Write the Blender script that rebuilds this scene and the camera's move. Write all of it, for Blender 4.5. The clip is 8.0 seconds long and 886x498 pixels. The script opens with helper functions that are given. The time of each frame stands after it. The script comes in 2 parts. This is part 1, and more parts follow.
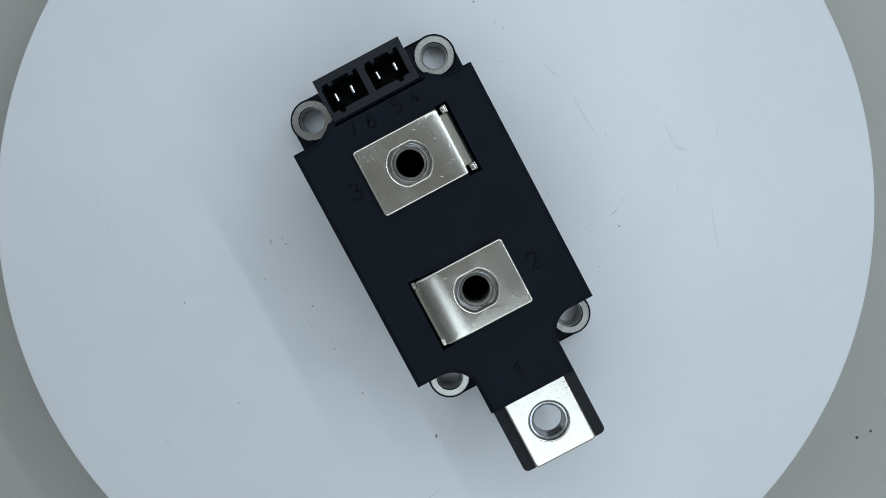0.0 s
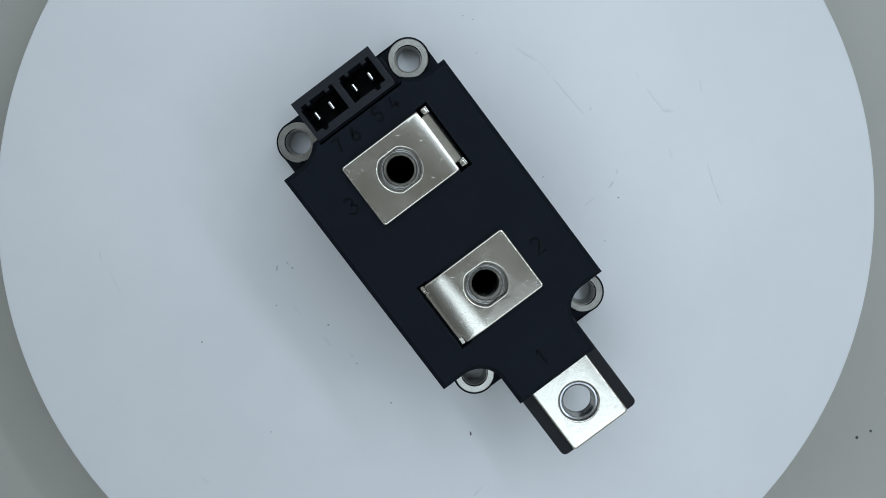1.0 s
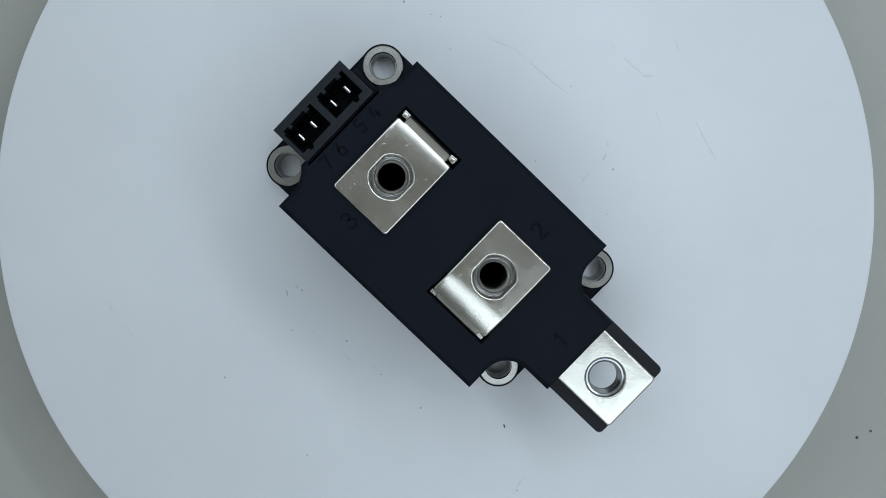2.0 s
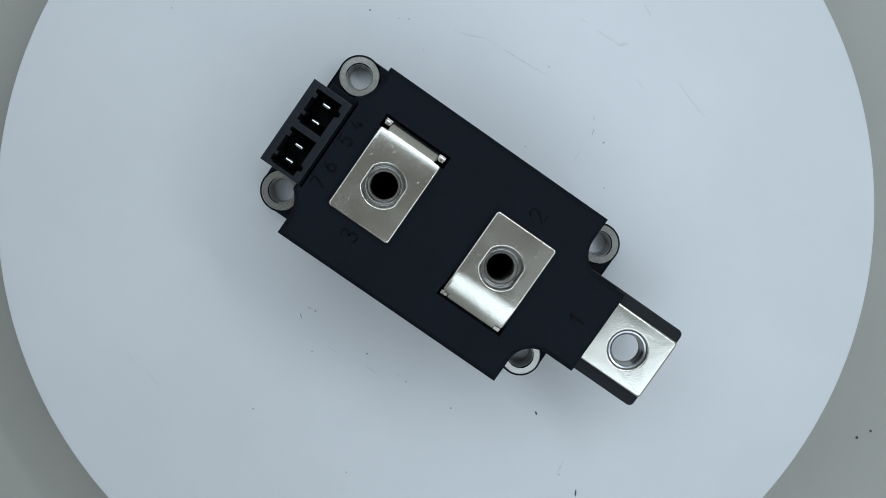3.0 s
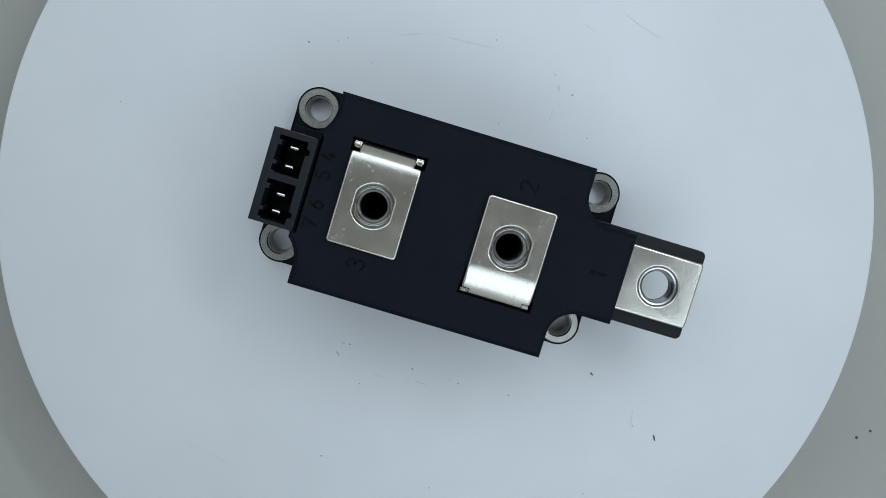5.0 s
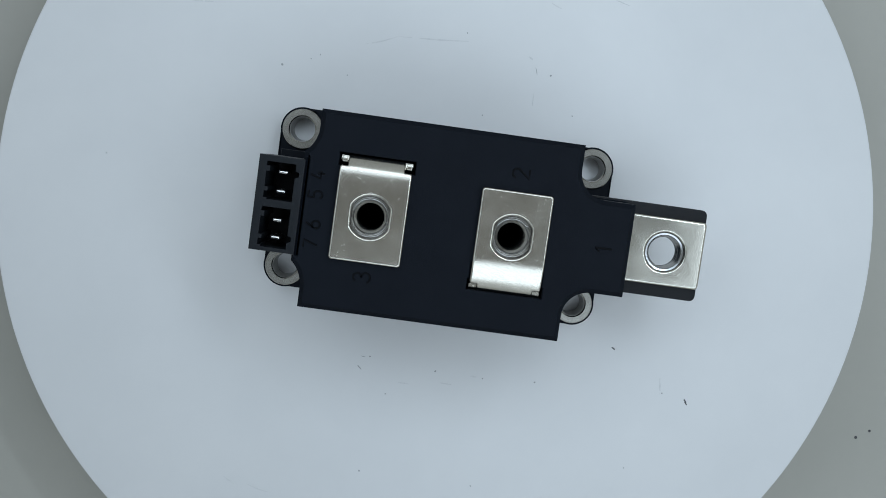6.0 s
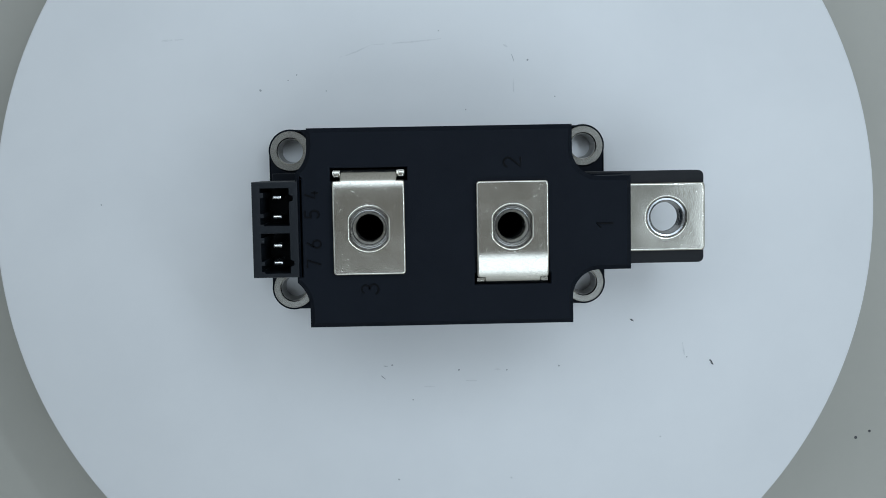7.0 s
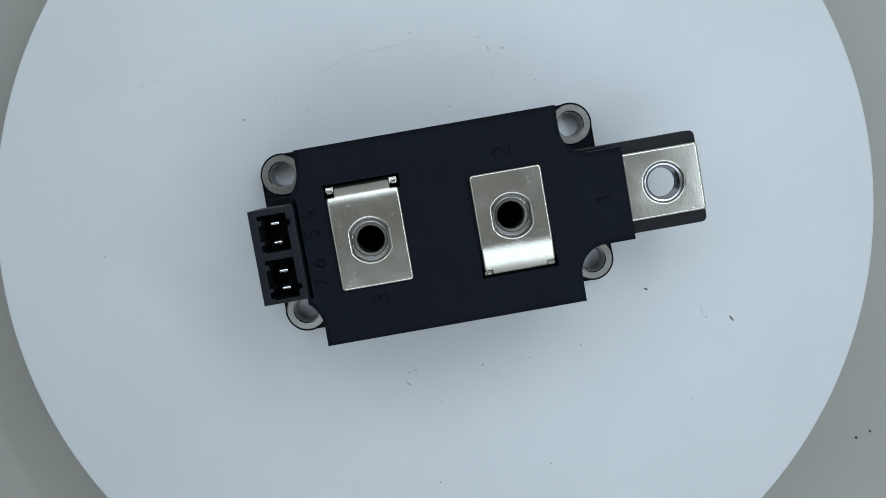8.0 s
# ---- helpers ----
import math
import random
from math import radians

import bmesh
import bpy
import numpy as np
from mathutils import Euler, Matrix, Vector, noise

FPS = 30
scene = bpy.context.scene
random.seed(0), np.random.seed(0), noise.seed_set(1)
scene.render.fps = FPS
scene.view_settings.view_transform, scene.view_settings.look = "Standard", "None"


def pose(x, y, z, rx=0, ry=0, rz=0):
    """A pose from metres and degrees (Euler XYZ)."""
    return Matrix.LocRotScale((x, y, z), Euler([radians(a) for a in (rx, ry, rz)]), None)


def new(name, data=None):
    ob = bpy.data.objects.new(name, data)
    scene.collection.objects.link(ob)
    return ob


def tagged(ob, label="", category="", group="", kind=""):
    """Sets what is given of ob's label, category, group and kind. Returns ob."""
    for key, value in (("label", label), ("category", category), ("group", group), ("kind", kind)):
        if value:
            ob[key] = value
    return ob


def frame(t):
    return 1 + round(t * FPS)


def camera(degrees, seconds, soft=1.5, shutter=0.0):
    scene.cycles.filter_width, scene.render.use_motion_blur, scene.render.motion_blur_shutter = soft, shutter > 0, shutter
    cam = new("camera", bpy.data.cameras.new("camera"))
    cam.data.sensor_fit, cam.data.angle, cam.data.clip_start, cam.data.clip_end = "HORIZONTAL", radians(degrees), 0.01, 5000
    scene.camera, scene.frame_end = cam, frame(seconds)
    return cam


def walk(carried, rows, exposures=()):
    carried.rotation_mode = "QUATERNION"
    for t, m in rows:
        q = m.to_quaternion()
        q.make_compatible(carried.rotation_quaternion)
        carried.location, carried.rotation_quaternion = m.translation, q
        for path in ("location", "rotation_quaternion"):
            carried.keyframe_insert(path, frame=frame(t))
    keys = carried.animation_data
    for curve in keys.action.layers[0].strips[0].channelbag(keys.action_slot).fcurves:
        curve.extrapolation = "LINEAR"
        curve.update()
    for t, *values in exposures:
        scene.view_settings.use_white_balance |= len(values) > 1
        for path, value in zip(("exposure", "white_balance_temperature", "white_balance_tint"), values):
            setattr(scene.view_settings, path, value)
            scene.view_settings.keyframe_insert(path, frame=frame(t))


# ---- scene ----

# A power module turns on a white turntable under a camera that stands still.
# Lengths below are millimetres unless a line says otherwise; MM makes them metres.
MM = 0.001
cam = camera(43.32, 8.0, soft=0.9)
CAM = pose(-5.42 * MM, 15.06 * MM, 312.7 * MM, -4.321, 0, 0)
# the stand gives way by a hair towards the end
LEAN = ((0.0, -1.179), (3.0, -1.183), (4.5, -1.183), (6.0, -1.236), (7.5, -1.236), (8.0, -1.215))
walk(cam, [(t, CAM @ pose(0, 0, 0, 0, a, 0)) for t, a in LEAN])


# ---- world and light ----
world = bpy.data.worlds.new("room_air")
scene.world = world
world.use_nodes = True
world.node_tree.nodes["Background"].inputs["Color"].default_value = (0.90, 0.92, 0.89, 1)
world.node_tree.nodes["Background"].inputs["Strength"].default_value = 0.14


def area_lamp(name, m, size, power, colour):
    """A rectangular lamp at the pose m; unturned it shines straight down."""
    lamp = bpy.data.lights.new(name, "AREA")
    lamp.shape, lamp.size, lamp.size_y = "RECTANGLE", size[0], size[1]
    lamp.energy, lamp.color = power, colour
    ob = new(name, lamp)
    ob.matrix_world = m
    return ob


# unseen, supposed: diffused LED panels under the roof of a small white light box, and one bare strip beside them
LED = (0.815, 0.97, 1.12)
ROOF = 0.462
area_lamp("unseen_panel", pose(-0.02, 0.225, ROOF), (0.62, 0.24), 0.78, LED)
area_lamp("unseen_panel", pose(0.115, -0.226, ROOF), (0.45, 0.245), 0.57, LED)
area_lamp("unseen_panel", pose(0.268, 0.0, ROOF), (0.15, 0.2), 0.135, LED)
# weak fill added to lift the west side; no source is known there
area_lamp("unseen_panel", pose(-0.255, 0.0, ROOF), (0.15, 0.2), 0.09, LED)
area_lamp("led_strip", pose(0.226, 0.123, 0.455, 0, 0, -61.4) @ pose(0, 0, 0, -25), (0.38, 0.014), 0.30, LED)


# ---- materials ----
def material(name):
    m = bpy.data.materials.new(name)
    m.use_nodes = True
    t = m.node_tree
    return m, t, t.nodes["Principled BSDF"]


def node(t, kind, **values):
    n = t.nodes.new(kind)
    for key, value in values.items():
        n.inputs[key.replace("_", " ")].default_value = value
    return n


def ramp(t, source, stops):
    n = t.nodes.new("ShaderNodeValToRGB")
    e = n.color_ramp.elements
    e[0].position, e[0].color = stops[0][0], (*stops[0][1], 1)
    e[1].position, e[1].color = stops[-1][0], (*stops[-1][1], 1)
    for p, c in stops[1:-1]:
        x = e.new(p)
        x.color = (*c, 1)
    t.links.new(source, n.inputs["Fac"])
    return n


def mottled(name, low, high, rough, scale, fine, bump, metallic=0.0, gloss=0.5, stretch=(1, 1, 1), rough_spread=0.08, bump_scale=None, coarse_bump=0.0):
    """A surface whose colour drifts at a large scale and whose gloss and relief vary at a fine one."""
    m, t, b = material(name)
    at = t.nodes.new("ShaderNodeTexCoord")
    mp = t.nodes.new("ShaderNodeMapping")
    mp.inputs["Scale"].default_value = stretch
    t.links.new(at.outputs["Object"], mp.inputs["Vector"])
    big = node(t, "ShaderNodeTexNoise", Scale=scale, Detail=4.0, Roughness=0.6)
    small = node(t, "ShaderNodeTexNoise", Scale=fine, Detail=3.0, Roughness=0.6)
    for n in (big, small):
        t.links.new(mp.outputs["Vector"], n.inputs["Vector"])
    c = ramp(t, big.outputs["Fac"], [(0.3, low), (0.7, high)])
    t.links.new(c.outputs["Color"], b.inputs["Base Color"])
    r = ramp(t, small.outputs["Fac"], [(0.3, (rough - rough_spread,) * 3), (0.7, (rough + rough_spread,) * 3)])
    t.links.new(r.outputs["Color"], b.inputs["Roughness"])
    bp = node(t, "ShaderNodeBump", Strength=bump, Distance=0.0002)
    t.links.new(small.outputs["Fac"], bp.inputs["Height"])
    if coarse_bump:
        wide = node(t, "ShaderNodeBump", Strength=coarse_bump, Distance=0.001)
        t.links.new(big.outputs["Fac"], wide.inputs["Height"])
        t.links.new(wide.outputs["Normal"], bp.inputs["Normal"])
    t.links.new(bp.outputs["Normal"], b.inputs["Normal"])
    b.inputs["Metallic"].default_value = metallic
    b.inputs["Specular IOR Level"].default_value = gloss
    return m


PLASTIC = mottled("black_moulded_plastic", (0.0056, 0.0078, 0.0124), (0.0072, 0.0098, 0.0150), 0.6, 60, 4000, 0.12, gloss=0.09)
CONNECTOR = mottled("dark_grey_plastic", (0.0066, 0.009, 0.0122), (0.0084, 0.0112, 0.015), 0.5, 80, 4000, 0.12, gloss=0.25)
CARRIER = mottled("matt_black_plastic", (0.0095, 0.0105, 0.013), (0.0125, 0.0135, 0.016), 0.6, 80, 4000, 0.12, gloss=0.25)
# darker than the housing: shade of engraved strokes put into the digits' colour
DIGIT_SHADE = mottled("engraving_shade_black", (0.0014, 0.0019, 0.0029), (0.0024, 0.0031, 0.0046), 0.5, 80, 2500, 0.1, gloss=0.1)


def nickel(name, peel, wear):
    """Bright plate: soft clouding, fine grain (peel), short scratches and small dents (wear)."""
    m, t, b = material(name)
    at = t.nodes.new("ShaderNodeTexCoord")
    cloud = node(t, "ShaderNodeTexNoise", Scale=110.0, Detail=4.0, Roughness=0.6)
    grain = node(t, "ShaderNodeTexNoise", Scale=2300.0, Detail=2.0, Roughness=0.5)
    dents = node(t, "ShaderNodeTexVoronoi", Scale=1100.0, Randomness=1.0)
    where = node(t, "ShaderNodeTexNoise", Scale=210.0, Detail=2.0, Roughness=0.5)
    for n in (cloud, grain, dents, where):
        t.links.new(at.outputs["Object"], n.inputs["Vector"])
    height = []
    for turned, stretch in ((0.5, (3000, 620, 620)), (-1.1, (2600, 480, 480))):
        mp = t.nodes.new("ShaderNodeMapping")
        spun = t.nodes.new("ShaderNodeMapping")
        spun.inputs["Rotation"].default_value = (0, 0, turned)
        t.links.new(at.outputs["Object"], spun.inputs["Vector"])
        mp.inputs["Scale"].default_value = stretch
        t.links.new(spun.outputs["Vector"], mp.inputs["Vector"])
        line = node(t, "ShaderNodeTexNoise", Scale=1.0, Detail=1.0, Roughness=0.4)
        t.links.new(mp.outputs["Vector"], line.inputs["Vector"])
        height.append(ramp(t, line.outputs["Fac"], [(0.75, (0, 0, 0)), (0.85, (1, 1, 1))]).outputs["Color"])
    pit = ramp(t, dents.outputs["Distance"], [(0.10, (1, 1, 1)), (0.22, (0, 0, 0))]).outputs["Color"]
    some = ramp(t, where.outputs["Fac"], [(0.55, (0, 0, 0)), (0.62, (1, 1, 1))]).outputs["Color"]
    keep = t.nodes.new("ShaderNodeMath")
    keep.operation = "MULTIPLY"
    t.links.new(pit, keep.inputs[0])
    t.links.new(some, keep.inputs[1])
    height.append(keep.outputs[0])
    total = height[0]
    for h in height[1:]:
        add = t.nodes.new("ShaderNodeMath")
        add.operation = "ADD"
        t.links.new(total, add.inputs[0])
        t.links.new(h, add.inputs[1])
        total = add.outputs[0]
    c = ramp(t, cloud.outputs["Fac"], [(0.3, (0.72, 0.69, 0.61)), (0.7, (0.79, 0.755, 0.67))])
    pepper = ramp(t, grain.outputs["Fac"], [(0.34, (0.88, 0.88, 0.88)), (0.56, (1.0, 1.0, 1.0))])
    mix = t.nodes.new("ShaderNodeMix")
    mix.data_type, mix.blend_type = "RGBA", "MULTIPLY"
    mix.inputs[0].default_value = 1.0
    t.links.new(c.outputs["Color"], mix.inputs[6])
    t.links.new(pepper.outputs["Color"], mix.inputs[7])
    t.links.new(mix.outputs[2], b.inputs["Base Color"])
    r = ramp(t, cloud.outputs["Fac"], [(0.3, (0.17,) * 3), (0.7, (0.23,) * 3)])
    t.links.new(r.outputs["Color"], b.inputs["Roughness"])
    fine = node(t, "ShaderNodeBump", Strength=peel, Distance=0.0002)
    t.links.new(grain.outputs["Fac"], fine.inputs["Height"])
    worn = node(t, "ShaderNodeBump", Strength=wear, Distance=0.0001)
    t.links.new(total, worn.inputs["Height"])
    t.links.new(fine.outputs["Normal"], worn.inputs["Normal"])
    wavy = node(t, "ShaderNodeTexNoise", Scale=70.0, Detail=1.0, Roughness=0.4)
    t.links.new(at.outputs["Object"], wavy.inputs["Vector"])
    uneven = node(t, "ShaderNodeBump", Strength=0.12, Distance=0.001)
    t.links.new(wavy.outputs["Fac"], uneven.inputs["Height"])
    t.links.new(uneven.outputs["Normal"], fine.inputs["Normal"])
    t.links.new(worn.outputs["Normal"], b.inputs["Normal"])
    b.inputs["Metallic"].default_value = 1.0
    return m


NICKEL = nickel("nickel_plate", 0.018, 0.17)
GRAINY_NICKEL = nickel("grainy_nickel_plate", 0.09, 0.14)
NUT = mottled("zinc_nut", (0.42, 0.415, 0.40), (0.50, 0.495, 0.48), 0.17, 200, 900, 0.0, 1.0, rough_spread=0.02)
# the nuts' zinc lightened: light in the open end bore put into its colour
INSERT = mottled("lit_zinc", (0.52, 0.53, 0.54), (0.62, 0.63, 0.64), 0.22, 200, 900, 0.0, 1.0, rough_spread=0.03)
EYELET = mottled("turned_steel", (0.38, 0.368, 0.335), (0.46, 0.448, 0.41), 0.25, 300, 1500, 0.0, 1.0, rough_spread=0.02)
PIN = mottled("tin_plated_pin", (0.8, 0.8, 0.8), (0.9, 0.9, 0.88), 0.2, 200, 2000, 0.05, 1.0)
LINER = mottled("liner_metal", (0.42, 0.415, 0.40), (0.50, 0.495, 0.48), 0.45, 200, 900, 0.0, 1.0, rough_spread=0.02)
BASE_METAL = mottled("nickel_base", (0.5, 0.48, 0.45), (0.6, 0.58, 0.54), 0.35, 90, 1500, 0.1, 1.0)
PLATTER = mottled("white_platter", (0.765, 0.772, 0.78), (0.81, 0.815, 0.82), 0.42, 22, 900, 0.04)
MARK = mottled("pale_scuff", (0.67, 0.68, 0.69), (0.775, 0.78, 0.785), 0.45, 500, 3000, 0.1)
DIRT = mottled("dark_dirt", (0.06, 0.06, 0.065), (0.12, 0.12, 0.13), 0.7, 400, 3000, 0.1)
SPECK = mottled("grey_dirt", (0.34, 0.35, 0.36), (0.46, 0.47, 0.48), 0.7, 400, 3000, 0.1)
TABLE = mottled("grey_table", (0.43, 0.42, 0.375), (0.49, 0.475, 0.425), 0.6, 9, 500, 0.15)
PAINT = mottled("wall_paint", (0.55, 0.53, 0.50), (0.60, 0.58, 0.55), 0.8, 3, 200, 0.1)
CEILING = mottled("ceiling_paint", (0.36, 0.36, 0.35), (0.40, 0.40, 0.39), 0.85, 3, 200, 0.1)
FLOORING = mottled("floor_cover", (0.28, 0.27, 0.25), (0.34, 0.33, 0.30), 0.5, 3, 200, 0.1)


# ---- mesh helpers ----
def finish(bm, name, mat, scale=MM, angle=32):
    bmesh.ops.scale(bm, vec=(scale,) * 3, verts=bm.verts)
    bmesh.ops.recalc_face_normals(bm, faces=bm.faces)
    for f in bm.faces:
        f.smooth = True
    for e in bm.edges:
        if len(e.link_faces) == 2 and e.calc_face_angle(0) > radians(angle):
            e.smooth = False
    me = bpy.data.meshes.new(name)
    bm.to_mesh(me)
    bm.free()
    me.materials.append(mat)
    return me


def part(name, bm, mat, parent=None, label="", m=None, angle=32, even=False):
    """Links a mesh as one part; even keeps large faces flat between rounded rims."""
    ob = new(name, finish(bm, name, mat, angle=angle))
    if even:
        w = ob.modifiers.new("even", "WEIGHTED_NORMAL")
        w.weight, w.keep_sharp = 100, True
    if parent:
        ob.parent = parent
    if m is not None:
        ob.matrix_basis = m
    if label:
        tagged(ob, label)
    return ob


def area(loop):
    return sum(a[0] * b[1] - b[0] * a[1] for a, b in zip(loop, loop[1:] + loop[:1])) / 2


def inset(loop, d):
    """Moves every side of a loop to its left by d."""
    out, n = [], len(loop)
    for i in range(n):
        p, q, r = Vector(loop[i - 1]), Vector(loop[i]), Vector(loop[(i + 1) % n])
        u, v = (q - p).normalized(), (r - q).normalized()
        nu, nv = Vector((-u.y, u.x)), Vector((-v.y, v.x))
        k = nu + nv
        k = k / max(0.3, k.dot(nu))
        out.append((q.x + k.x * d, q.y + k.y * d))
    return out


def within(p, loop):
    """Whether a point lies inside a loop."""
    odd = False
    for (x0, y0), (x1, y1) in zip(loop, loop[1:] + loop[:1]):
        if (y0 > p[1]) != (y1 > p[1]) and p[0] < x0 + (p[1] - y0) / (y1 - y0) * (x1 - x0):
            odd = not odd
    return odd


def prism(bm, outer, z0, z1, holes=(), bevel=0.0, steps=2, foot=0.0, hole_bevel=None):
    """A slab with holes, from z0 to z1, its upper (and lower, foot) rim rounded."""
    loops = [outer if area(outer) > 0 else outer[::-1]]
    loops += [h[::-1] if area(h) > 0 else h for h in holes]
    def stack(rim):
        rows = [(foot, z0), (0, z0 + foot)] if foot else [(0, z0)]
        for k in range(steps + 1):
            a = math.pi / 2 * k / steps
            rows.append((rim * (1 - math.cos(a)), z1 - rim * (1 - math.sin(a))))
        return rows if rim else rows[:-steps]
    caps = [[], []]
    for loop in loops:
        levels = stack(bevel if loop is loops[0] or hole_bevel is None else hole_bevel)
        rows = [[bm.verts.new((x, y, z)) for x, y in inset(loop, d)] for d, z in levels]
        n = len(loop)
        for low, high in zip(rows, rows[1:]):
            for i in range(n):
                bm.faces.new((low[i], low[(i + 1) % n], high[(i + 1) % n], high[i]))
        for k, row in ((0, rows[0]), (1, rows[-1])):
            for i in range(n):
                caps[k].append(bm.edges.get((row[i], row[(i + 1) % n])))
    for edges in caps:
        made = bmesh.ops.triangle_fill(bm, use_beauty=True, use_dissolve=False, edges=edges)["geom"]
        wrong = []
        for f in made:
            if isinstance(f, bmesh.types.BMFace):
                c = f.calc_center_median()
                if not within(c, loops[0]) or any(within(c, h) for h in loops[1:]):
                    wrong.append(f)
        bmesh.ops.delete(bm, geom=wrong, context="FACES_ONLY")
    return bm


def rect(x0, y0, x1, y1, r=0.0, n=5):
    if not r:
        return [(x0, y0), (x1, y0), (x1, y1), (x0, y1)]
    out = []
    for cx, cy, a in ((x1 - r, y0 + r, -90), (x1 - r, y1 - r, 0), (x0 + r, y1 - r, 90), (x0 + r, y0 + r, 180)):
        out += [(cx + r * math.cos(radians(a + 90 * k / n)), cy + r * math.sin(radians(a + 90 * k / n))) for k in range(n + 1)]
    return out


def circle(x, y, r, n=40):
    return [(x + r * math.cos(2 * math.pi * k / n), y + r * math.sin(2 * math.pi * k / n)) for k in range(n)]


def flatted(x, y, r, half, n=48):
    """A round hole with two flat sides."""
    return [(x + max(-half, min(half, r * math.cos(2 * math.pi * k / n))), y + r * math.sin(2 * math.pi * k / n)) for k in range(n)]


def lathe(bm, x, y, profile, n=48, closed=True):
    """Turns (radius, z) pairs about an upright axis through x, y."""
    rings = [[bm.verts.new((x + r * math.cos(2 * math.pi * k / n), y + r * math.sin(2 * math.pi * k / n), z)) for k in range(n)] for r, z in profile]
    pairs = list(zip(rings, rings[1:]))
    if closed:
        pairs.append((rings[-1], rings[0]))
    for a, b in pairs:
        for k in range(n):
            bm.faces.new((a[k], a[(k + 1) % n], b[(k + 1) % n], b[k]))
    return bm


def slab(bm, x0, y0, z0, x1, y1, z1, bevel=0.0):
    return prism(bm, rect(x0, y0, x1, y1), z0, z1, bevel=bevel)


# ---- the supposed light box ----
TABLE_Z = -38.0


def room():
    """A supposed, unseen small white light box round the table top, in metres."""
    def box(name, x0, y0, z0, x1, y1, z1, mat, label):
        bm = bmesh.new()
        slab(bm, x0 * 1000, y0 * 1000, z0 * 1000, x1 * 1000, y1 * 1000, z1 * 1000)
        return tagged(part(name, bm, mat), label, name.split("_")[0], kind="structure")
    box("floor", -1.0, -1.0, -0.86, 1.0, 1.0, -0.80, FLOORING, "plain grey-brown floor under the table")
    low, high = TABLE_Z * MM, 0.475
    bm = bmesh.new()
    # opening added: the terminals mirror it as dark, in place of the phone overhead
    prism(bm, rect(-360, -360, 360, 360), high * 1000, high * 1000 + 10, [circle(8, 0, 105, 64)])
    tagged(part("ceiling", bm, CEILING), "unseen roof panel, its round opening added to darken reflections in the metal", "ceiling", kind="structure")
    box("wall_north", -0.36, 0.35, low, 0.36, 0.36, high, PAINT, "unseen white side panel of a supposed light box")
    box("wall_south", -0.36, -0.36, low, 0.36, -0.35, high, PAINT, "unseen white side panel of a supposed light box")
    box("wall_east", 0.35, -0.35, low, 0.36, 0.35, high, PAINT, "unseen white side panel of a supposed light box")
    box("wall_west", -0.36, -0.35, low, -0.35, 0.35, high, PAINT, "unseen white side panel of a supposed light box")


def table():
    thing = tagged(new("table"), "grey table with a smooth matt top under the turntable", "table")
    thing.location = (0, 0, -0.80)
    up = 800
    bm = bmesh.new()
    prism(bm, rect(-600, -400, 600, 400, 12), up + TABLE_Z - 25, up + TABLE_Z, bevel=2)
    top = part("tabletop", bm, TABLE, thing)
    for x in (-550, 550):
        for y in (-350, 350):
            bm = bmesh.new()
            slab(bm, x - 25, y - 25, 0, x + 25, y + 25, up + TABLE_Z - 25, 2)
            part("leg", bm, TABLE, thing)
    for x, y, r in SPOTS:
        bm = bmesh.new()
        lathe(bm, x, y, [(0.05, up + TABLE_Z + 0.02), (r * 0.8, up + TABLE_Z + 0.22), (r, up + TABLE_Z + 0.02)], 9)
        part("dirt_spot", bm, DIRT, top, "small dark dirt spot")
    return thing


SPOTS = [(135.2, -72.3, 0.5), (139.6, -70.2, 0.45)]


# ---- the turntable ----
RADIUS = 123.5


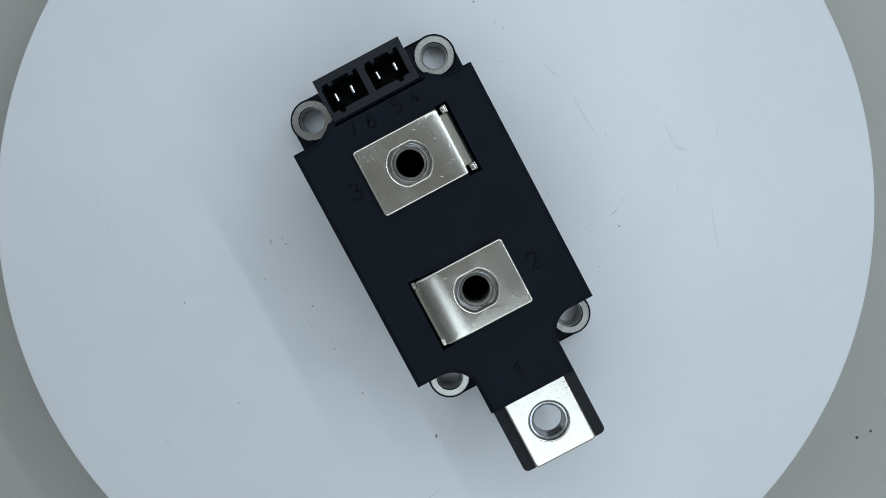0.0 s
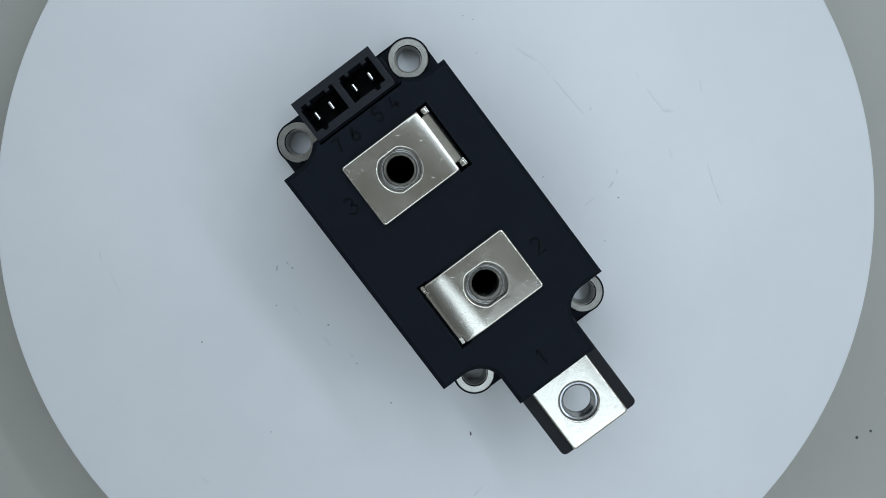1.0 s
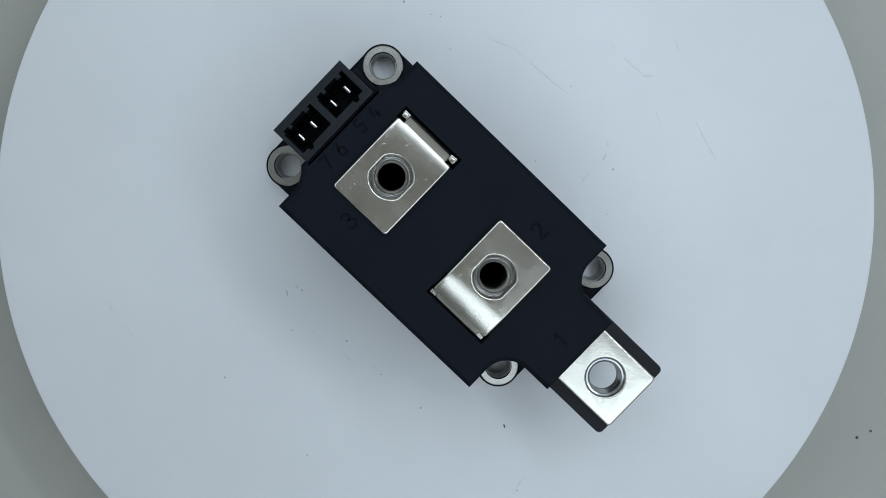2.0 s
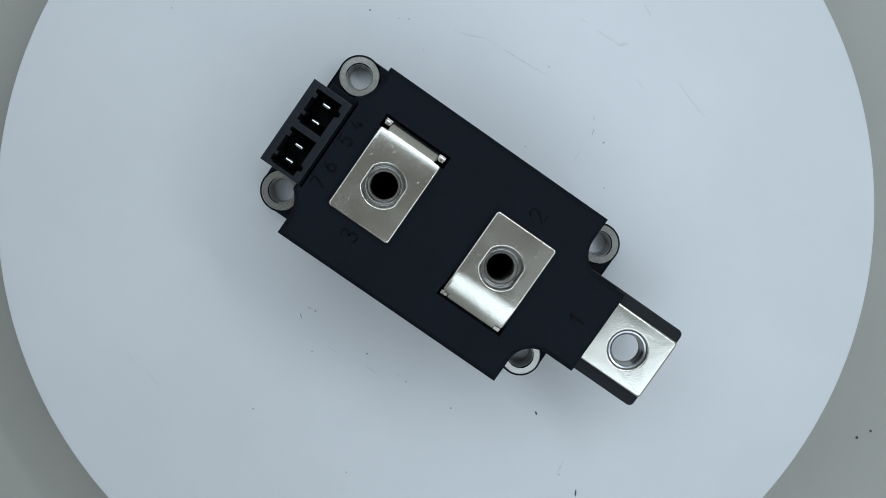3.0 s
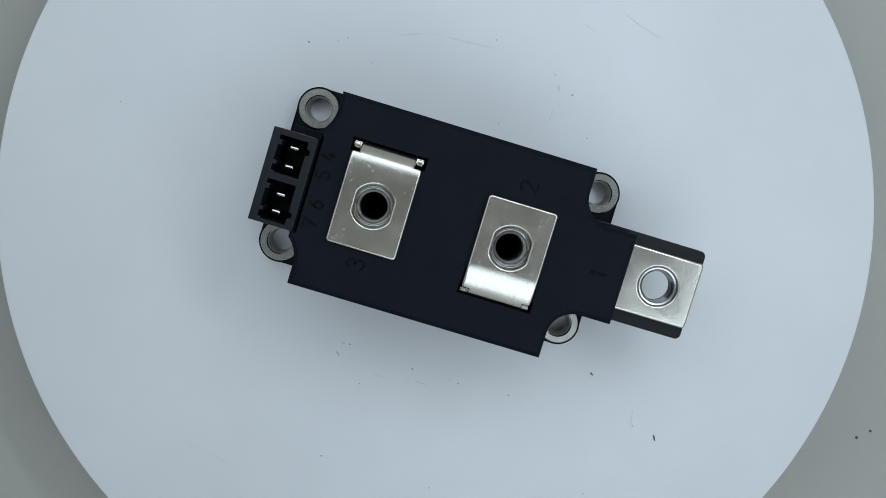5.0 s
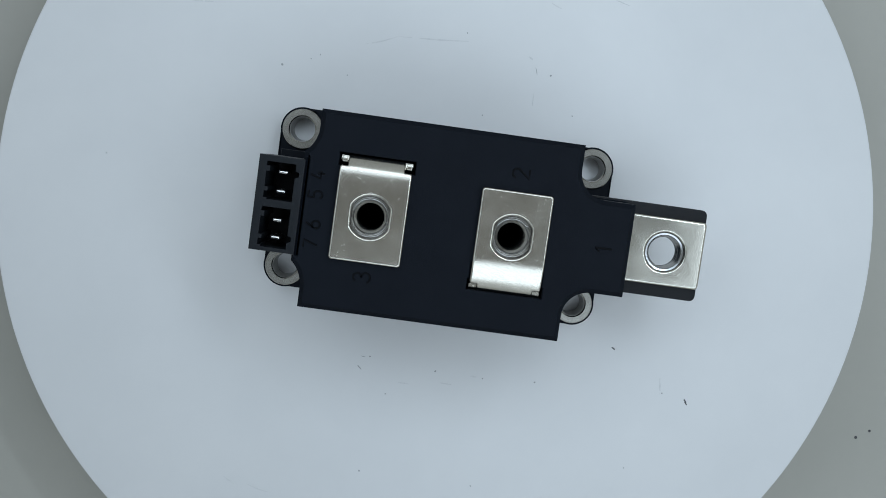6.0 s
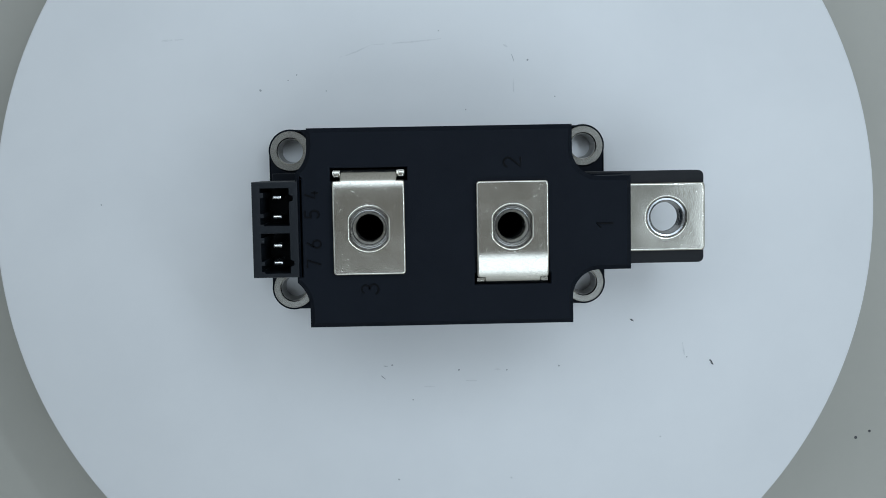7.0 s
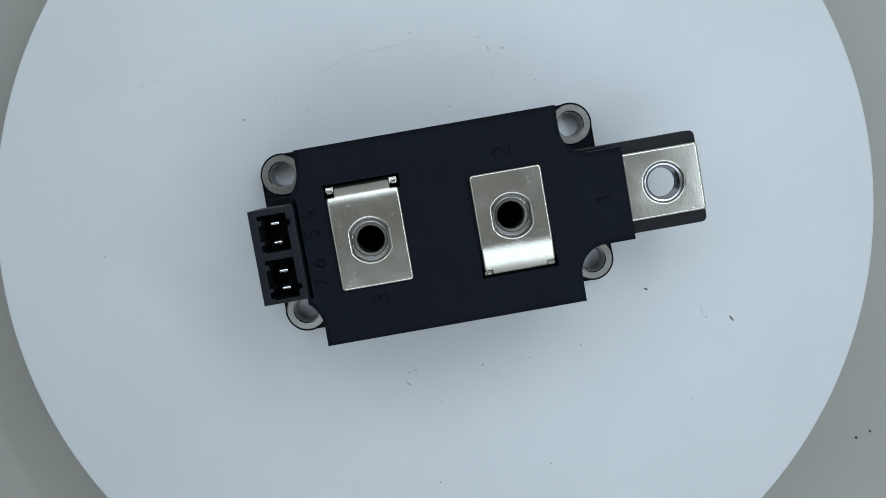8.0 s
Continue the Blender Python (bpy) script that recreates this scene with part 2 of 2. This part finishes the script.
def turntable():
    thing = tagged(new("turntable"), "round white rotating display turntable with scuffed top, on the table", "turntable")
    thing.location = (0, 0, TABLE_Z * MM)
    up = -TABLE_Z
    bm = bmesh.new()
    lathe(bm, 0, 0, [(0.1, 0.2), (95, 0.2), (97, 2), (97, up - 12), (95, up - 10.5), (0.1, up - 10.5)], 96)
    part("base", bm, PLATTER, thing)
    bm = bmesh.new()
    lathe(bm, 0, 0, [(0.02, up - 10), (RADIUS - 1.5, up - 10), (RADIUS - 0.3, up - 9), (RADIUS, up - 1.2), (RADIUS - 0.35, up - 0.35), (RADIUS - 1.2, up), (0.02, up)], 192)
    platter = part("platter", bm, PLATTER, thing, "white plastic rotating platter with faint scratches")
    lift = up + 0.02
    for x, y, r in SPECKS:
        bm = bmesh.new()
        k = random.uniform(0.6, 0.9)
        turned = random.uniform(0, math.pi)
        r *= 0.8
        lathe(bm, 0, 0, [(0.02, 0.05), (r * 0.7, 0.04), (r, 0.0)], 9, closed=False)
        bmesh.ops.transform(bm, matrix=pose(x, y, lift, 0, 0, math.degrees(turned)) @ Matrix.Diagonal((1, k, 1, 1)), verts=bm.verts)
        part("speck", bm, SPECK, platter, "tiny dark speck of dirt")
    for rows, mat, name in ((SCRATCHES, MARK, "scratch"), (CRUMBS, DIRT, "crumb")):
        for x0, y0, x1, y1, w in rows:
            bm = bmesh.new()
            d = Vector((x1 - x0, y1 - y0))
            side = Vector((-d.y, d.x)).normalized()
            n = 10
            bow = random.uniform(-0.04, 0.04) * d.length
            edge = []
            for i in range(n + 1):
                u = i / n
                p = Vector((x0, y0)) + d * u + side * (bow * 4 * u * (1 - u) + random.uniform(-0.1, 0.1) * w)
                half = (1.0 if name == "scratch" else 0.5) * w * (math.sin(math.pi * (0.04 + 0.92 * u)) ** 0.6) * random.uniform(0.6, 1.0)
                edge.append((bm.verts.new((*(p - side * half), lift)), bm.verts.new((*p, lift + 0.03)), bm.verts.new((*(p + side * half), lift))))
            for a, b in zip(edge, edge[1:]):
                if name == "scratch" and d.length > 5 and random.random() < 0.12:
                    continue
                bm.faces.new((a[0], b[0], b[1], a[1]))
                bm.faces.new((a[1], b[1], b[2], a[2]))
            part(name, bm, SPECK if name == "crumb" and w < 0.45 else mat, platter, "thin grey scratch" if name == "scratch" else "small dark crumb of dirt")
    return platter


# dirt and scratches on the platter: place and radius; ends and width
SPECKS = [(-48.9, 36.1, 0.45), (-41.2, 38.8, 0.25), (-38.8, 40.3, 0.3), (25.3, 43.9, 0.38), (8.0, 30.3, 0.28), (0.6, 52.1, 0.25), (32.9, 33.7, 0.28),
          (5.4, -43.0, 0.4), (19.0, -43.2, 0.3), (33.8, -42.2, 0.36), (62.8, -63.1, 0.3), (70.3, -40.2, 0.28), (-7.7, -51.4, 0.3), (-93.8, 4.9, 0.3),
          (-30.7, 35.8, 0.24), (-12.0, -74.4, 0.4), (20.1, -74.4, 0.32), (-13.5, -41.4, 0.38)]
SCRATCHES = [(-4.6, -47.7, -1.5, -47.7, 0.2), (7.3, -46.1, 10.5, -46.2, 0.26), (15.4, -43.0, 17.3, -43.0, 0.26), (21.4, 38.8, 21.5, 34.9, 0.2),
             (-27.0, 45.0, -18.3, 48.4, 0.26), (-18.3, 48.4, 1.3, 49.9, 0.24), (69.0, -35.5, 69.8, -40.7, 0.26),
             (-75.9, 49.9, -69.7, 50.3, 0.3), (18.5, 48.2, 19.8, 47.4, 0.3), (-3.3, 68.4, 14.5, 68.6, 0.2), (12.8, 67.9, 15.2, 70.5, 0.5),
             (12.4, 81.4, 15.5, 79.9, 0.34), (32.7, 69.6, 44.3, 66.1, 0.22), (-49.9, -81.3, -46.7, -83.1, 0.28), (-43.3, -82.5, -36.7, -84.1, 0.2)]
SCRATCHES += [(18.1, -98.5, 21.8, -97.4, 0.26), (22.6, 63.7, 25.7, 62.5, 0.2)]
CRUMBS = [(76.9, -40.9, 77.9, -42.6, 0.65), (54.0, -29.1, 55.1, -29.8, 0.5), (-16.6, -44.3, -15.4, -45.4, 0.42), (20.8, 45.5, 21.5, 43.5, 0.24), (-16.0, -41.6, -14.7, -41.7, 0.2)]


# ---- the power module ----
EARS = [(-39.9, 18.8), (-39.9, -18.6), (39.8, 18.9), (39.8, -18.5)]
EAR_TOP = 7.6


def arc(cx, cy, r, a0, a1, n=8):
    return [(cx + r * math.cos(radians(a0 + (a1 - a0) * k / n)), cy + r * math.sin(radians(a0 + (a1 - a0) * k / n))) for k in range(n + 1)]


def housing_outline():
    """The housing from above: four corners cut round the mounting ears, an arm at one end."""
    half = 23.6
    right = [(31.4, -half), (31.4, -19.0)] + arc(37.8, -17.6, 6.4, 180, 90, 10) + [(45.4, -11.2)]
    right += [(x, -y) for x, y in right[::-1]]
    left = [(-31.6, half)] + arc(-39.6, 19.2, 8.0, 0, -50, 7)
    left += [(x, -y) for x, y in left[::-1]]
    # one long side stands a little further out
    return [(x, y - 0.25 if y < -23 else y) for x, y in right + left]


def slot_outline(sign):
    """The opening in the housing into which a terminal is bent down; sign turns it end for end."""
    cx, cy = (-17.0, 0.0) if sign > 0 else (16.9, -0.1)
    p = [(-9.1, 11.0), (9.1, 11.0), (9.1, 14.1), (-9.1, 14.1)]
    if sign < 0:
        p = [(-9.1, 11.4), (-8.75, 11.4), (-8.75, 7.6), (8.75, 7.6), (8.75, 11.4)] + p[1:]
        p[5] = (9.1, 11.4)
    return [(cx + sign * x, cy + sign * y) for x, y in p]


TOP = 48.2


def housing(thing):
    bm = bmesh.new()
    outline = housing_outline()
    wells = [circle(-17.1, -0.3, 6.2), circle(16.8, -0.4, 6.2)]
    prism(bm, outline, 34, TOP, [slot_outline(1), slot_outline(-1), rect(-33.75, -11.7, -32.95, 11.5)] + wells, bevel=1.1, steps=1, hole_bevel=0.2)
    low = inset(outline, -0.4)
    prism(bm, low, EAR_TOP - 0.7, 33.95, [circle(-17.1, -0.3, 3.6), circle(16.8, -0.4, 3.6)])
    prism(bm, rect(-43.4, -12.9, -33.0, 12.9), EAR_TOP - 0.7, 20.0, bevel=0.6)
    return part("housing", bm, PLASTIC, thing, "black moulded plastic housing with chamfered edges")


def flange(thing):
    bm = bmesh.new()
    prism(bm, rect(-45.8, -24.4, 45.7, 24.6, 5.8, 8), 2.0, EAR_TOP - 0.6, [circle(x, y, 5.45) for x, y in EARS], bevel=0.5)
    part("base_flange", bm, PLASTIC, thing, "black plastic flange with rounded mounting ears", even=True)
    bm = bmesh.new()
    prism(bm, rect(-45.4, -24.0, 45.3, 24.2, 5.5, 8), 0.15, 2.0, [circle(x, y, 3.6) for x, y in EARS])
    part("base_plate", bm, BASE_METAL, thing, "nickel-plated metal base plate")
    for x, y in EARS:
        bm = bmesh.new()
        lathe(bm, x, y, [(3.45, 0.2), (3.55, 0.2), (3.55, 2.1), (5.45, 2.1), (5.45, EAR_TOP - 0.2), (5.25, EAR_TOP), (3.75, EAR_TOP), (3.45, EAR_TOP - 0.25)], 56)
        ring = part("eyelet", bm, EYELET, thing, "turned steel mounting eyelet", even=True)
        # tapered liner, added to lighten the bore and cover part of the platter
        bm = bmesh.new()
        lathe(bm, x, y, [(3.46, 0.25), (3.46, EAR_TOP - 0.5), (3.36, EAR_TOP - 0.5), (2.95, 0.25)], 48)
        part("added_liner", bm, LINER, ring, "added metal liner that lightens the eyelet bore")


def carrier(thing):
    bm = bmesh.new()
    outline = [(33.0, -11.5), (65.9, -11.5)] + arc(65.9, -10.1, 1.4, -90, 0, 4)[1:] + arc(65.9, 10.6, 1.4, 0, 90, 4) + [(33.0, 12.0)]
    prism(bm, outline, 21.5, 30.2, [circle(57.6, 0.2, 5.2)], bevel=0.5)
    part("terminal_carrier", bm, CARRIER, thing, "matt black plastic arm that carries the end terminal", even=True)
    bm = bmesh.new()
    plate = [(44.5, -8.4), (66.4, -8.4), (67.0, -8.15), (67.3, -7.5), (67.3, 8.1), (67.0, 8.75), (66.4, 9.0), (44.5, 9.0)]
    prism(bm, plate, 30.3, 31.6, [circle(57.5, 0.2, 4.95, 56)], bevel=0.65, steps=4)
    term = part("end_terminal", bm, GRAINY_NICKEL, thing, "bright nickel-plated flat terminal with a round hole", even=True)
    bm = bmesh.new()
    thread(bm, 57.5, 0.2, 4.95, 3.75, 31.0, 25.0, 1.5, 0.75)
    part("nut", bm, INSERT, term, "threaded zinc-plated insert nut")


def thread(bm, x, y, outer, bore, top, bottom, pitch=1.25, depth=0.6):
    """A nut with a threaded bore."""
    p = [(outer, bottom), (outer, top - 0.4), (outer - 0.1, top)]
    if outer - bore > 1.6:
        for r in (1.75, 1.3, 0.95):
            p += [(bore + r, top), (bore + r - 0.07, top - 0.3), (bore + r - 0.2, top - 0.3), (bore + r - 0.27, top - 0.02)]
    p += [(bore + 0.66, top - 0.1), (bore + 0.5, top - 0.3)]
    z = top - 0.75
    while z > bottom + pitch:
        p += [(bore + depth, z), (bore + depth, z - pitch * 0.12), (bore, z - pitch * 0.5), (bore, z - pitch * 0.62)]
        z -= pitch
    p.append((bore + 0.3, bottom))
    return lathe(bm, x, y, p, 48)


TIGHT = ((4.2, 3.5), (1.5, 11.0), (0.8, 32.0), (2.5, 44.0), (0.8, 90.0), (9.0, 90.0))
SLOW = ((2.3, 7.0), (2.0, 12.0), (3.1, 22.0), (1.2, 60.0), (0.8, 90.0), (9.0, 90.0))


def bent(s, bends):
    """Where the terminal's top face lies s along it: how far out, how far down, and its slope. bends: lengths and the slopes at their ends."""
    out, down, slope = 0.0, 0.0, 0.0
    for run, end in bends:
        step = min(s, run)
        steps = 12
        for k in range(steps):
            a = radians(slope + (end - slope) * (k + 0.5) / steps * step / run)
            out += step / steps * math.cos(a)
            down += step / steps * math.sin(a)
        slope += (end - slope) * step / run
        s -= step
        if s <= 0:
            break
    return out, down, radians(slope)


def terminal(thing, sign):
    """A flat terminal with a flatted hole, bent down into the housing at one end, notched at the bend."""
    turn = pose(-17.1 * MM, 0, 0) if sign > 0 else pose(16.9 * MM, -0.75 * MM, 0, 0, 0, 180)
    oy = -0.3 if sign > 0 else -0.35
    bm = bmesh.new()
    half, neck, thick, z = 8.6, 6.8, 1.3, 49.75
    end = 11.3 if sign > 0 else 12.1
    side = [(half - 0.25, -11.05), (half, -10.6), (half, end - 0.5), (half - 0.15, end - 0.15), (half - 0.5, end), (neck, end), (neck, 14.6), (half - 0.1, 14.6), (half - 0.1, 19.0)]
    flat = [(half - 0.7, -11.3)] + side + [(-x, y) for x, y in side[::-1]] + [(-half + 0.7, -11.3)]
    prism(bm, flat, z - thick, z, [flatted(0, oy, 5.15, 4.55)], bevel=0.48, steps=4)
    cut = 5.2
    while cut < 15.2:
        bmesh.ops.bisect_plane(bm, geom=bm.verts[:] + bm.edges[:] + bm.faces[:], plane_co=(0, cut, 0), plane_no=(0, 1, 0))
        cut += 0.2 if cut > 10 else 0.5
    for v in bm.verts:
        if v.co.y > 5.0:
            out, down, a = bent(v.co.y - 5.0, TIGHT if sign > 0 else SLOW)
            depth = z - v.co.z
            v.co.y, v.co.z = 5.0 + out - depth * math.sin(a), z - down - depth * math.cos(a)
    y0, y1, top = (11.7, 13.35, 47.0) if sign > 0 else (12.05, 13.25, 46.6)
    for x in (-7.7, 7.7):
        prism(bm, rect(x - 0.85, y0, x + 0.85, y1, 0.35, 3), 42.0, top, bevel=0.4, steps=3)
    term = part("terminal", bm, NICKEL, thing, "nickel-plated flat terminal bent down into the housing", turn, even=True)
    bm = bmesh.new()
    thread(bm, 0, oy, 5.9, 3.35, 48.0, 36.0)
    part("nut", bm, NUT, term, "threaded steel nut under the terminal hole")


def cavity(y0, y1, key_high):
    """A socket opening: keyed notches on its outer side, one on its inner side."""
    n = 0.8
    l, r = -41.9, -35.9
    p = [(l, y0), (r, y0)]
    if not key_high:
        p += [(r, y0 + 1.6), (r + 0.9, y0 + 1.9), (r + 0.9, y0 + 2.9), (r, y0 + 3.2)]
    else:
        p += [(r, y1 - 3.2), (r + 0.9, y1 - 2.9), (r + 0.9, y1 - 1.9), (r, y1 - 1.6)]
    p += [(r, y1), (l - n, y1), (l - n, y1 - 1.0), (l, y1 - 1.0), (l, y1 - 2.3), (l - n, y1 - 2.3),
          (l - n, y0 + 2.9), (l, y0 + 2.9), (l, y0 + 1.9), (l - n, y0 + 1.9), (l - n, y0 + 0.4), (l, y0 + 0.4)]
    return p


def connector(thing):
    bm = bmesh.new()
    a, b = cavity(0.7, 9.6, True), cavity(-10.6, -1.1, False)
    prism(bm, rect(-44.7, -11.6, -33.8, 11.1), 24.0, TOP + 0.4, [a, b], bevel=0.32, steps=2, hole_bevel=0.15)
    prism(bm, rect(-44.6, -11.4, -34.2, 10.9), EAR_TOP - 0.7, 32.0)
    body = part("connector", bm, CONNECTOR, thing, "dark grey plastic plug socket with two openings", even=True)
    for y in (7.4, 2.75, -4.1, -8.3):
        bm = bmesh.new()
        prism(bm, rect(-40.2, y - 0.48, -37.8, y + 0.48, 0.3, 3), 32.0, 46.4, bevel=0.42, steps=3)
        part("pin", bm, PIN, body, "bright tinned contact pin")


# strokes of the moulded digits, in a box one high
def bowl(cx, cy, rx, ry, a0, a1, n=9):
    return [(cx + rx * math.cos(radians(a0 + (a1 - a0) * k / n)), cy + ry * math.sin(radians(a0 + (a1 - a0) * k / n))) for k in range(n + 1)]


STROKES = {
    "1": [[(-0.2, 0.74), (0.02, 1.0), (0.02, 0.0)]],
    "2": [bowl(0, 0.73, 0.27, 0.27, 170, -25) + [(-0.27, 0.0), (0.3, 0.0)]],
    "3": [bowl(-0.03, 0.76, 0.25, 0.24, 160, -90) + bowl(-0.03, 0.27, 0.3, 0.27, 90, -160)],
    "4": [[(0.02, 1.0), (-0.24, 0.27), (0.3, 0.27)], [(0.12, 0.52), (0.12, 0.0)]],
    "5": [[(0.24, 1.0), (-0.2, 1.0), (-0.24, 0.55)] + bowl(-0.02, 0.31, 0.28, 0.31, 125, -150)],
    "6": [[(0.1, 1.0), (-0.2, 0.5)] + bowl(0, 0.29, 0.27, 0.29, 155, -200, 16)],
    "7": [[(-0.28, 1.0), (0.28, 1.0), (-0.08, 0.0)]],
}


def digit(thing, text, x, y, size):
    """A digit standing a little proud of the housing, its strokes rounded across."""
    bm = bmesh.new()
    tall, half = 0.72 * size, 0.29
    for line in STROKES[text]:
        line = [Vector((px * tall, (py - 0.5) * tall)) for px, py in line]
        rows = []
        for k, p in enumerate(line):
            u = (line[min(k + 1, len(line) - 1)] - line[max(k - 1, 0)]).normalized()
            side = Vector((-u.y, u.x))
            rows.append([bm.verts.new((*(p + side * w), h)) for w, h in ((-half, -0.05), (-half * 0.6, 0.13), (half * 0.6, 0.13), (half, -0.05))])
        for a, b in zip(rows, rows[1:]):
            for k in range(3):
                bm.faces.new((a[k], a[k + 1], b[k + 1], b[k]))
        for end in (rows[0], rows[-1]):
            bm.faces.new(end)
    bmesh.ops.transform(bm, matrix=pose(x, y, TOP, 0, 0, 90), verts=bm.verts)
    part("digit", bm, DIGIT_SHADE, thing, "digit %s moulded into the housing" % text)


def power_module():
    thing = tagged(new("power_module"), "black power semiconductor module with three nickel terminals, lying on the turntable", "power module")
    flange(thing)
    housing(thing)
    carrier(thing)
    terminal(thing, 1)
    terminal(thing, -1)
    connector(thing)
    for text, x, y in (("7", -30.3, -8.5), ("6", -30.3, -3.8), ("5", -30.6, 3.3), ("4", -30.6, 7.9), ("3", -17.2, -14.7), ("2", 17.0, 14.8), ("1", 39.0, -0.2)):
        digit(thing, text, x, y, 4.6 if text in "4567" else 5.6)
    return thing


room()
table()
PLATE = turntable()
MODULE = power_module()


# ---- what moves ----
def turn(t):
    """The turntable's angle in degrees: it slows a little."""
    return -62.42 + 9.129 * t - 0.0157 * t * t


def motions():
    seat = pose(-0.11 * MM, 0.6 * MM, 0.0, 0, 0, 0.4)
    walk(PLATE, [(t, pose(0, 0, 0, 0, 0, turn(t))) for t in range(9)])
    walk(MODULE, [(t, pose(0, 0, 0, 0, 0, turn(t)) @ seat) for t in range(9)])


motions()
